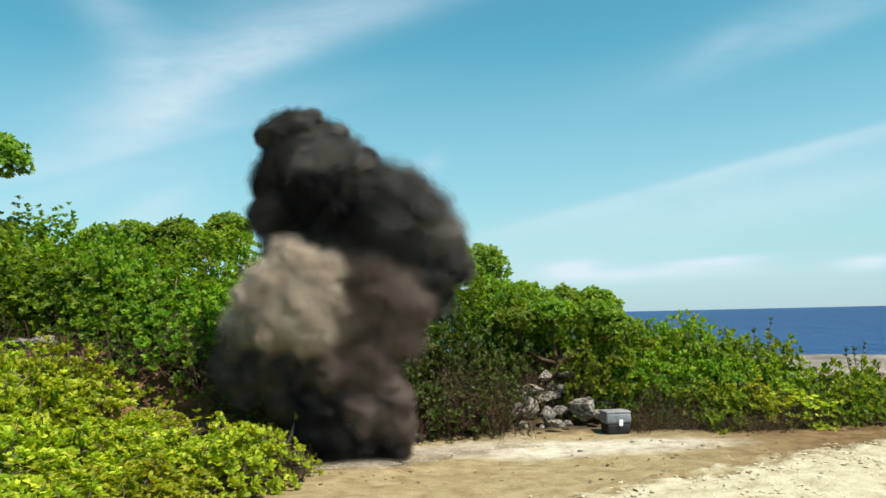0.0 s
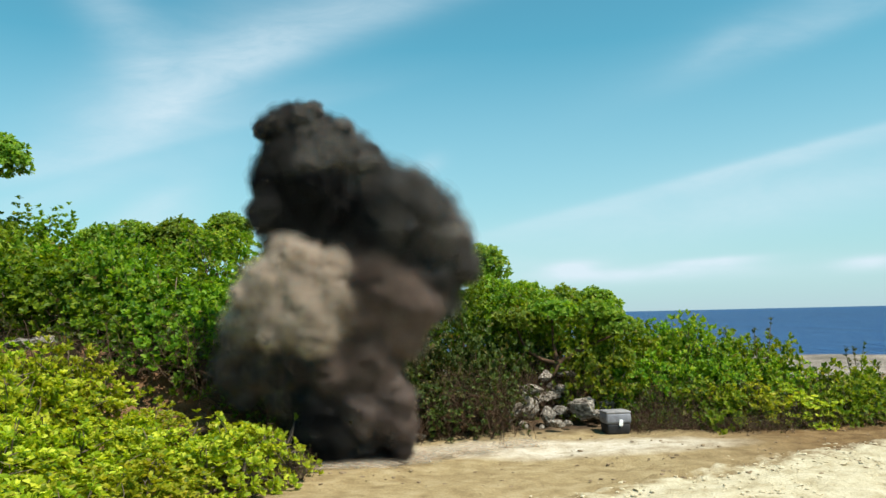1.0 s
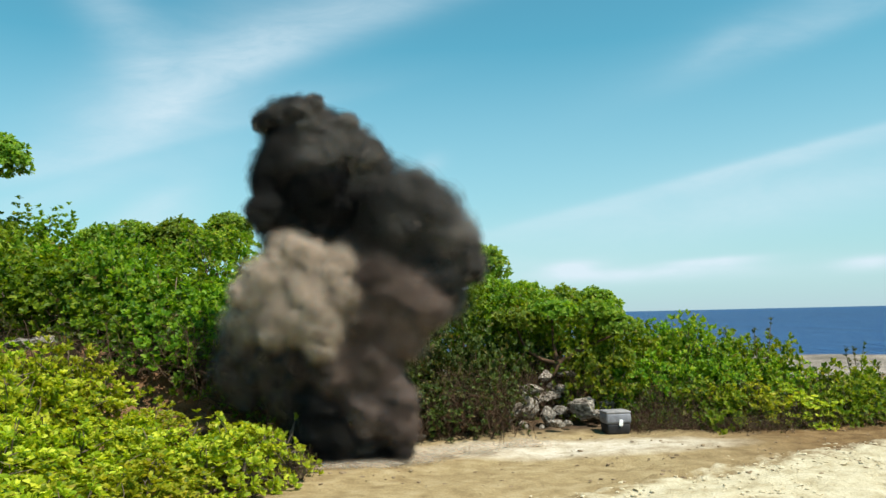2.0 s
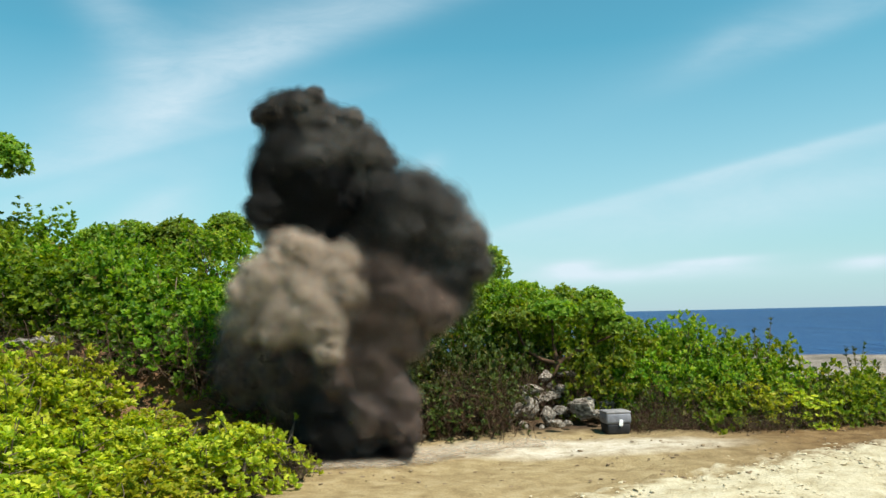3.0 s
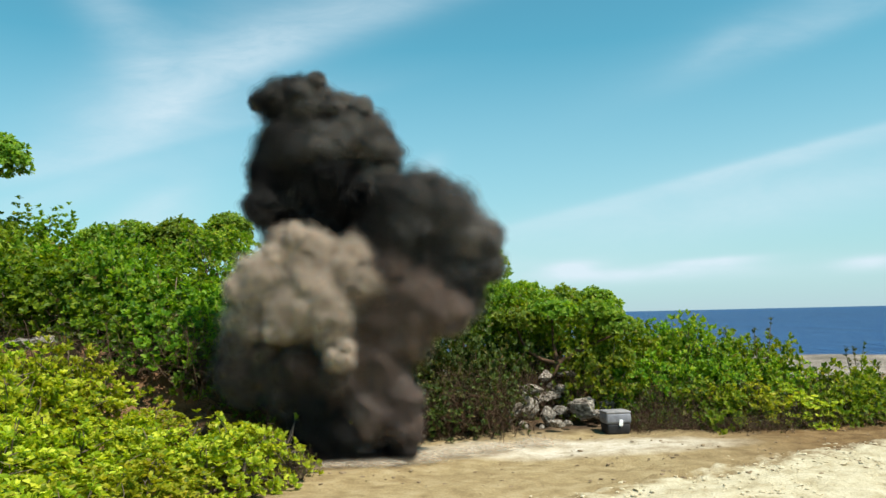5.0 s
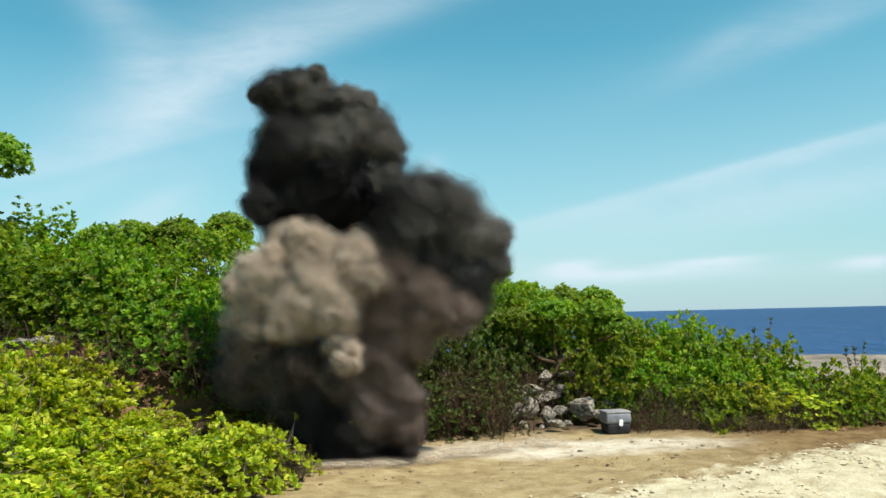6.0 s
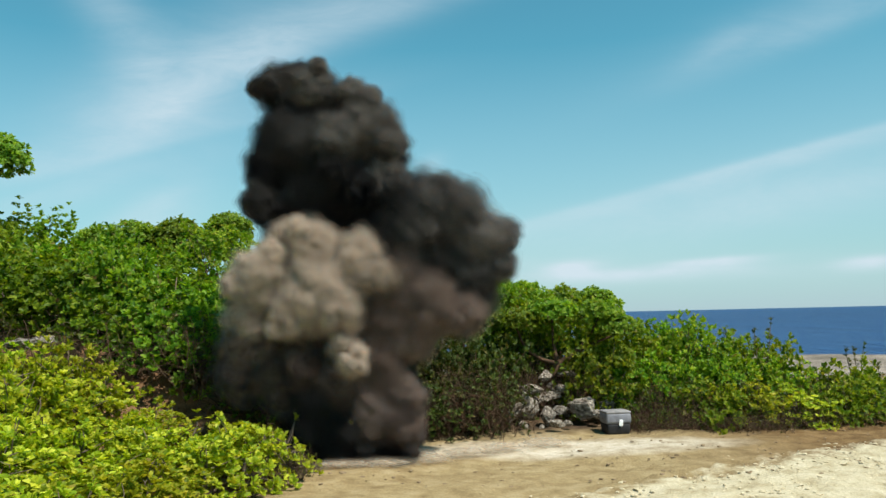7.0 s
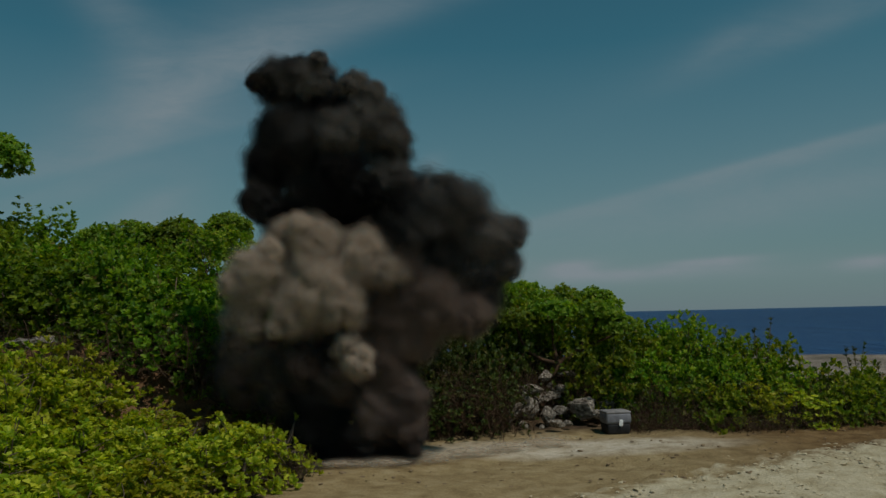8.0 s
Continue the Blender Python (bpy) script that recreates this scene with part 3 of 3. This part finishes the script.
# ---- the smoke: rigid billows that rise and roll outwards ----
SKINS = ((.60, 3.0), (.70, .55), (.78, .40), (.85, .30), (.915, .23), (.98, .17), (1.045, .12), (1.11, .08), (1.18, .045), (1.25, .025))


def make_puff(name, seed, mat, level, lumpy=0.50, soft=1.0, step=1):
    """A billow one metre in radius: nested skins of a cauliflower shape, each thinner and more ragged than the one inside."""
    bm = bmesh.new()
    bmesh.ops.create_icosphere(bm, subdivisions=level, radius=1)
    verts = np.array([v.co for v in bm.verts])
    faces = np.array([tuple(v.index for v in f.verts) for f in bm.faces])
    bm.free()
    layers = [(.86 + (r - .86) * soft, 1 - (1 - min(d, .97)) ** step if d < 1 else d) for r, d in SKINS[::step]]
    shift = Vector((seed * 3.1, seed * 1.7, seed * 0.9))
    swell = []
    for p in verts:
        q = Vector(p) + shift
        large, small = (1 - 1.6 * noise.voronoi(q * f + Vector((f, 0, 0)))[0][0] ** 2 for f in (1.35, 2.9))
        swell.append(1 + lumpy * (.55 * (large - .62) + .24 * (small - .62)))
    swell = np.array(swell)
    skins, polys, dense = [], [], []
    for k, (r, density) in enumerate(layers):
        rag = .012 + .045 * k / len(layers)
        own = np.array([noise.noise(Vector(p) * 3.0 + Vector((k * 7.3, seed, 0))) + .6 * noise.noise(Vector(p) * 6.5 + Vector((seed, k * 5.1, 0))) for p in verts])
        skins.append(verts * (r * swell * (1 + rag * own * 1.6))[:, None])
        polys.append(faces + k * len(verts))
        dense.append(np.full(len(verts), density))
    me = mesh_of(name, np.concatenate(skins), np.concatenate(polys), mat, True)
    me.attributes.new("skin", "FLOAT", "POINT").data.foreach_set("value", np.concatenate(dense))
    return me


# billows: x and height at the start, x and height at the end, depth, radius, all from the foot of the column
CAP = [
    (-0.97, 3.99, -1.03, 4.68, 0.00, 0.35),
    (-0.64, 4.01, -0.57, 4.70, -0.05, 0.32),
    (-0.46, 3.81, -0.07, 4.59, -0.10, 0.22),
    (-0.26, 3.68, 0.18, 4.17, -0.05, 0.41),
    (0.01, 3.50, 0.33, 3.84, 0.00, 0.36),
    (-0.82, 4.12, -0.78, 4.81, -0.05, 0.23),
    (0.02, 3.24, 0.37, 3.41, -0.10, 0.31),
    (-0.55, 3.55, -0.24, 3.96, -0.20, 0.34),
]
# lower lobes of the cap, their shade put into the darkest smoke colour
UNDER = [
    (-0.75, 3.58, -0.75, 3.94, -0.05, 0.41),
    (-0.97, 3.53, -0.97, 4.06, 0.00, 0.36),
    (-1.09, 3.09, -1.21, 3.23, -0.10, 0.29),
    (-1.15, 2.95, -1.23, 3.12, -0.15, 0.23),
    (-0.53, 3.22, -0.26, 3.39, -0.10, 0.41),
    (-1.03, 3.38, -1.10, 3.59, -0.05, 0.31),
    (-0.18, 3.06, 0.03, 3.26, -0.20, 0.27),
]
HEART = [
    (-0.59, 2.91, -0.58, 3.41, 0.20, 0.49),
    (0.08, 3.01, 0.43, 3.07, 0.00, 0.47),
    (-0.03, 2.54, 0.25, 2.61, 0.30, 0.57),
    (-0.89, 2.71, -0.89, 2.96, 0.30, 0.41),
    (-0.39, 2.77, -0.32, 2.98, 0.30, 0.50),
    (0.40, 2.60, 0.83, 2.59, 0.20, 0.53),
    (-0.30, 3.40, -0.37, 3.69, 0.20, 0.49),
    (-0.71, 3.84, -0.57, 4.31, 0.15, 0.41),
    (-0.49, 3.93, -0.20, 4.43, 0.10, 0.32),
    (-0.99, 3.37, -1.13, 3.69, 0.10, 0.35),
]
SHOULDER = [
    (0.43, 3.20, 0.85, 3.09, -0.05, 0.43),
    (0.77, 2.96, 1.26, 3.04, 0.00, 0.42),
    (0.98, 2.71, 1.59, 2.69, 0.00, 0.36),
    (0.90, 2.37, 1.46, 2.39, 0.10, 0.42),
    (1.04, 2.56, 1.84, 2.74, -0.05, 0.23),
    (0.82, 2.02, 1.45, 2.01, 0.20, 0.35),
    (0.36, 2.85, 0.67, 2.77, -0.10, 0.41),
    (0.58, 3.25, 1.06, 3.21, -0.15, 0.25),
]
BROWN = [
    (0.34, 1.96, 0.82, 1.88, -0.10, 0.48),
    (0.62, 1.85, 1.31, 1.72, -0.20, 0.27),
    (-0.01, 1.76, 0.33, 1.75, 0.00, 0.55),
    (0.40, 1.54, 0.54, 1.47, 0.00, 0.39),
    (-0.24, 1.21, -0.03, 1.21, 0.10, 0.56),
    (0.11, 0.94, 0.32, 0.87, 0.00, 0.42),
    (0.08, 2.16, 0.42, 2.22, -0.15, 0.41),
    (0.39, 0.73, 0.57, 0.77, -0.10, 0.23),
    (0.41, 0.44, 0.53, 0.46, -0.10, 0.22),
    (0.13, 1.22, 0.27, 1.21, -0.15, 0.34),
]
# left side below the tan cloud, coloured darker to stand for shade
SHADED_SIDE = [
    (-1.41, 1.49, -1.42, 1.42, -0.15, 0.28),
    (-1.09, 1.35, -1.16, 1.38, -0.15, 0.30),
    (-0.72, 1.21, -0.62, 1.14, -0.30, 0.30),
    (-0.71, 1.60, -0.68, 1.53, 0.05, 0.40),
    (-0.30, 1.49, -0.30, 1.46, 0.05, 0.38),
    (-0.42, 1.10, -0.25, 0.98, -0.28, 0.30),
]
TAN = [
    (-1.00, 2.18, -1.18, 2.33, -0.35, 0.37),
    (-0.64, 2.30, -0.51, 2.63, -0.30, 0.36),
    (-0.41, 2.17, 0.03, 2.46, -0.30, 0.35),
    (-1.12, 1.98, -1.25, 2.11, -0.35, 0.32),
    (-0.70, 1.77, -0.49, 2.03, -0.40, 0.41),
    (-0.55, 1.58, -0.19, 1.86, -0.50, 0.30),
    (-0.57, 1.51, 0.00, 1.24, -0.55, 0.20),
    (-0.64, 1.61, -0.14, 1.41, -0.50, 0.18),
    (-0.95, 1.65, -0.82, 1.78, -0.45, 0.29),
    (-0.44, 1.90, 0.27, 2.25, -0.35, 0.32),
    (-1.33, 1.69, -1.36, 1.76, -0.25, 0.30),
    (-0.85, 2.49, -0.85, 2.72, -0.25, 0.27),
    (-0.80, 2.05, -0.66, 2.35, -0.20, 0.38),
    (-0.32, 1.77, -0.18, 2.17, -0.25, 0.35),
]
SKIRT = [
    (-1.60, 1.19, -1.56, 1.15, -0.10, 0.27),
    (-1.32, 1.17, -1.39, 1.07, 0.00, 0.37),
    (-0.98, 1.10, -1.05, 1.17, 0.00, 0.42),
    (-1.49, 0.96, -1.52, 0.97, 0.10, 0.28),
    (-0.85, 0.79, -0.91, 0.83, 0.00, 0.36),
]
FOOT = [
    (-0.59, 0.94, -0.59, 0.94, 0.10, 0.50),
    (-0.31, 0.53, -0.31, 0.53, 0.10, 0.46),
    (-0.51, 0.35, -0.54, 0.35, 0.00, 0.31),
    (-0.04, 0.32, -0.04, 0.32, 0.10, 0.36),
    (-0.17, 0.14, -0.17, 0.14, 0.00, 0.26),
    (0.10, 0.12, 0.17, 0.12, 0.05, 0.24),
    (-0.41, 0.14, -0.44, 0.14, 0.00, 0.22),
    (-0.60, 0.42, -0.63, 0.46, -0.05, 0.28),
    (-0.45, 0.75, -0.40, 0.80, -0.10, 0.36),
    (0.35, 0.13, 0.46, 0.13, -0.05, 0.19),
]
# right part of the foot, sunlight put into its lighter colour
COLUMN = [
    (0.36, 0.57, 0.49, 0.56, -0.10, 0.29),
    (0.38, 0.29, 0.50, 0.31, -0.05, 0.24),
    (0.35, 0.80, 0.54, 0.81, -0.10, 0.27),
    (0.04, 0.66, 0.14, 0.66, -0.10, 0.35),
    (0.10, 0.38, 0.20, 0.38, -0.05, 0.26),
]
LOW = [
    (.52, .05, .70, .06, .10, .22),
    (-.10, .03, -.15, .05, -.30, .20),
    (.25, .03, .35, .05, -.25, .20),
    (.62, .03, .85, .04, -.10, .18),
    (.85, .05, 1.25, .06, .30, .24),
    (1.30, .04, 1.75, .06, .60, .26),
    (1.90, .04, 2.30, .06, .90, .26),
    (.10, .02, .22, .07, -.40, .20),
    (-.40, .02, -.30, .07, -.35, .17),
]


def build_smoke():
    rng = np.random.default_rng(77)
    plume = tagged(new("smoke_plume"), "billowing blast plume, black above and tan dust below", "smoke")
    plume.location = (-1.0, 9.4, 0)
    moving = []
    for seed, (rows, mat, small) in enumerate(((CAP, SMOKE_BLACK, 2), (UNDER, SMOKE_SOOT_SHADE, 1), (HEART, SMOKE_SOOT_SHADE, 0), (SHOULDER, SMOKE_GREY, 1), (BROWN, SMOKE_BROWN, 0), (SHADED_SIDE, SMOKE_SHADE, 0),
                                               (TAN, SMOKE_TAN, 1), (SKIRT, SMOKE_VEIL, 1), (FOOT, SMOKE_SOOT_SHADE, 1), (COLUMN, SMOKE_LIT_BROWN, 1), (LOW, DUST, 0))):
        soft, step = (.86, 1) if rows in (CAP, UNDER) else (1.0, 1) if rows is TAN else (1.0, 2) if rows in (SKIRT, SHADED_SIDE) else (1.1, 3) if rows is LOW else (1.0, 1)
        large = [make_puff("billow", 3 * seed + k, mat, 4, .46, soft, step) for k in range(3)]
        little = [make_puff("billow", 50 + 3 * seed + k, mat, 3, .50, soft, step) for k in range(3)]
        for x0, z0, x1, z1, y, r in rows:
            ob = tagged(part("billow", large[rng.integers(3)], plume), kind="stuff")
            ob.scale = (r * rng.uniform(.9, 1.06), r * rng.uniform(.9, 1.05), r * rng.uniform(.88, 1.03) * (.35 if mat is DUST else 1))
            if mat is DUST:
                ob.scale.x *= 1.8
            level = mat is not DUST
            moving.append((ob, (x0, y, z0), (x1, y, z1), rng.uniform(0, 360, 3) * level, rng.normal(0, 14, 3) * level))
            for _ in range(small):
                d = unit(rng.normal(0, 1, 3) * [1, .8, 1])
                s = r * rng.uniform(.32, .55)
                off = d * r * .78
                if off[1] > 0:
                    off[1] *= -1
                ob = tagged(part("billow", little[rng.integers(3)], plume), kind="stuff")
                ob.scale = (s, s, s)
                moving.append((ob, (x0 + off[0] * .85, y + off[1], max(z0 + off[2] * .85, .08)), (x1 + off[0], y + off[1], max(z1 + off[2], .08)), rng.uniform(0, 360, 3), rng.normal(0, 22, 3)))
    return plume, moving


PLUME, MOVING = build_smoke()


# ---- rocks, box and rubble ----
def make_rock(name, seed, mat, level=3, sharp=.5):
    """A weathered lump about one metre in radius, rounded by the noise."""
    bm = bmesh.new()
    bmesh.ops.create_icosphere(bm, subdivisions=level, radius=1)
    for v in bm.verts:
        q = v.co * 1.1 + Vector((seed * 2.3, 0, seed))
        v.co *= 1 + sharp * noise.noise(q) + .22 * noise.noise(q * 2.7) + .10 * noise.noise(q * 6.5)
    me = bpy.data.meshes.new(name)
    bm.to_mesh(me)
    bm.free()
    me.materials.append(mat)
    return me


def make_boulder(name, seed, mat):
    """A broken coral boulder: a hull of a few broad faces with chipped edges and pits."""
    rng = np.random.default_rng(300 + seed)
    bm = bmesh.new()
    for p in unit(rng.normal(0, 1, (15, 3))):
        bm.verts.new(p * rng.uniform(.85, 1.12))
    bmesh.ops.convex_hull(bm, input=bm.verts[:])
    for v in [v for v in bm.verts if not v.link_faces]:
        bm.verts.remove(v)
    bmesh.ops.subdivide_edges(bm, edges=bm.edges[:], cuts=5, use_grid_fill=True)
    for v in bm.verts:
        q = v.co + Vector((seed * 2.3, 0, seed))
        v.co *= 1 + .10 * noise.noise(q * 2.2) + .10 * noise.noise(q * 5.0) + .06 * noise.noise(q * 11)
    me = bpy.data.meshes.new(name)
    bm.to_mesh(me)
    bm.free()
    me.materials.append(mat)
    return me


def build_rocks():
    for i, (x, y, z, a, b, c) in enumerate(((1.23, 11.75, 0.33, 0.29, 0.29, 0.29),
        (1.30, 12.10, 0.56, 0.26, 0.19, 0.12),
        (0.97, 11.70, 0.21, 0.11, 0.14, 0.16),
        (1.52, 11.70, 0.20, 0.17, 0.18, 0.19),
        (1.74, 11.90, 0.26, 0.19, 0.14, 0.10),
        (1.61, 12.20, 0.44, 0.27, 0.19, 0.11),
        (1.76, 12.35, 0.55, 0.31, 0.22, 0.13),
        (1.58, 12.40, 0.75, 0.16, 0.15, 0.13),
        (1.93, 12.45, 0.76, 0.28, 0.18, 0.08),
        (2.11, 11.90, 0.29, 0.32, 0.26, 0.21),
        (2.46, 12.10, 0.31, 0.21, 0.17, 0.12),
        (1.60, 11.35, 0.14, 0.15, 0.12, 0.09),
        (1.37, 11.30, 0.10, 0.07, 0.06, 0.05),
        (1.14, 11.20, 0.13, 0.05, 0.05, 0.04),
        (-0.39, 10.90, 0.08, 0.13, 0.10, 0.07),
        (1.75, 12.50, 0.20, 0.42, 0.30, 0.36),
        (1.40, 11.95, 0.42, 0.12, 0.12, 0.09),
        (2.30, 11.75, 0.22, 0.14, 0.12, 0.10),
        (1.80, 11.55, 0.12, 0.10, 0.08, 0.06),
        (1.10, 11.50, 0.12, 0.09, 0.08, 0.07),
        (-4.87, 8.90, 1.53, 0.30, 0.20, 0.09),
        (-4.19, 8.70, 1.14, 0.10, 0.13, 0.17),
        (-3.81, 8.80, 0.95, 0.13, 0.10, 0.06),
        (-4.72, 9.10, 1.56, 0.20, 0.14, 0.08))):
        ob = part("rock", make_boulder("rock", i + 1, ROCK))
        ob.matrix_basis = pose(x, y, z, 14 * noise.noise((i, 1, 2)), 10 * noise.noise((i, 5, 2)), 0) @ Matrix.Diagonal((a * .78, b * .8, c * .80, 1))
        tagged(ob, "jagged grey-white coral rock on the heap", "rock", "rock heap")


def rounded_box(name, size, mat, radius=.03, taper=1.0):
    bm = bmesh.new()
    bmesh.ops.create_cube(bm, size=1)
    for v in bm.verts:
        k = taper if v.co.z < 0 else 1
        v.co = Vector((v.co.x * size[0] * k, v.co.y * size[1] * k, v.co.z * size[2]))
    bmesh.ops.bevel(bm, geom=bm.edges[:], offset=radius, segments=3, affect="EDGES", profile=.5)
    me = bpy.data.meshes.new(name)
    bm.to_mesh(me)
    bm.free()
    me.materials.append(mat)
    me.polygons.foreach_set("use_smooth", np.ones(len(me.polygons), dtype=bool))
    return me


def build_crate():
    grey = rough_material("grey_plastic", [(0.3, (0.15, 0.15, 0.17)), (0.7, (0.27, 0.27, 0.30))], 7, 90, 0.002, .6)
    pale = rough_material("dusty_lid", [(0.3, (0.20, 0.19, 0.19)), (0.7, (0.36, 0.34, 0.33))], 7, 90, 0.002, .8)
    black = rough_material("black_plastic", [(0.3, (0.018, 0.018, 0.020)), (0.7, (0.045, 0.043, 0.045))], 7, 90, 0.002, .55)
    white = rough_material("white_tag", [(0.3, (0.72, 0.72, 0.72)), (0.7, (0.85, 0.85, 0.85))], 7, 90, 0.001, .6)
    crate = tagged(new("storage_box"), "grey and black box with a dusty lid and white tag", "box")
    crate.matrix_basis = pose(2.44, 11.3, float(land(2.44, 11.3)) - .01, 0, 0, 9)
    crate.scale = (.86, .86, .92)
    for name, me, z in (("base", rounded_box("base", (.42, .34, .18), black, .04, .94), .09), ("body", rounded_box("body", (.44, .36, .17), grey, .04), .255),
                        ("lid", rounded_box("lid", (.435, .355, .04), pale, .018), .345)):
        part(name, me, crate).location = (0, 0, z)
    tag = part("tag", rounded_box("tag", (.065, .008, .10), white, .003), crate, "small white paper tag")
    tag.location = (.03, -.185, .19)
    tag.rotation_euler = (0, radians(8), 0)


def build_rubble():
    rng = np.random.default_rng(9)
    shapes = [make_rock("lump", 60 + i, PEBBLE, 1, .6) for i in range(5)]
    data = [(np.array([v.co for v in s.vertices]), [tuple(p.vertices) for p in s.polygons]) for s in shapes]
    for s in shapes:
        bpy.data.meshes.remove(s)

    def scatter(name, count, spots, low, high, mat, label):
        V, F, k, made = [], [], 0, 0
        while made < count:
            x, y = spots()
            made += 1
            v, f = data[rng.integers(5)]
            s = low * (high / low) ** (rng.random() ** 2)
            a = rng.uniform(0, 6.28)
            w = v * [s * 1.3, s, s * .42]
            w = np.stack([w[:, 0] * math.cos(a) - w[:, 1] * math.sin(a), w[:, 0] * math.sin(a) + w[:, 1] * math.cos(a), w[:, 2]], 1)
            lift = .045 if y < 6.75 + .6 * x else 0
            V.append(w + [x, y, float(land(x, y)) + lift + s * .15])
            F += [tuple(i + k for i in face) for face in f]
            k += len(v)
        tagged(part(name, mesh_of(name, np.concatenate(V), F, mat)), label, "rubble", kind="stuff")

    def pale_spot():
        while True:
            x, y = rng.uniform(-1, 8), rng.uniform(6.2, 11.2)
            if y < 6.75 + .6 * x + rng.normal(0, .25):
                return x, y

    scatter("coral_rubble", 2600, pale_spot, .006, .030, PEBBLE, "pale coral rubble strewn on the foreground sand")
    scatter("dirt_clods", 900, lambda: (rng.uniform(-1.7, 8), rng.uniform(8, 11.9)), .006, .03, CLOD, "brown clods and twigs of litter on the track")


build_rocks()
build_crate()
build_rubble()


# ---- what moves ----
def motions():
    times = (0, 1.5, 3, 4.5, 6, 8)
    share = (0, .19, .38, .57, .77, 1)
    for ob, a, b, turn, spin in MOVING:
        a, b = Vector(a), Vector(b)
        walk(ob, [(t, pose(*a.lerp(b, k), *(turn + spin * k))) for t, k in zip(times, share)])


motions()
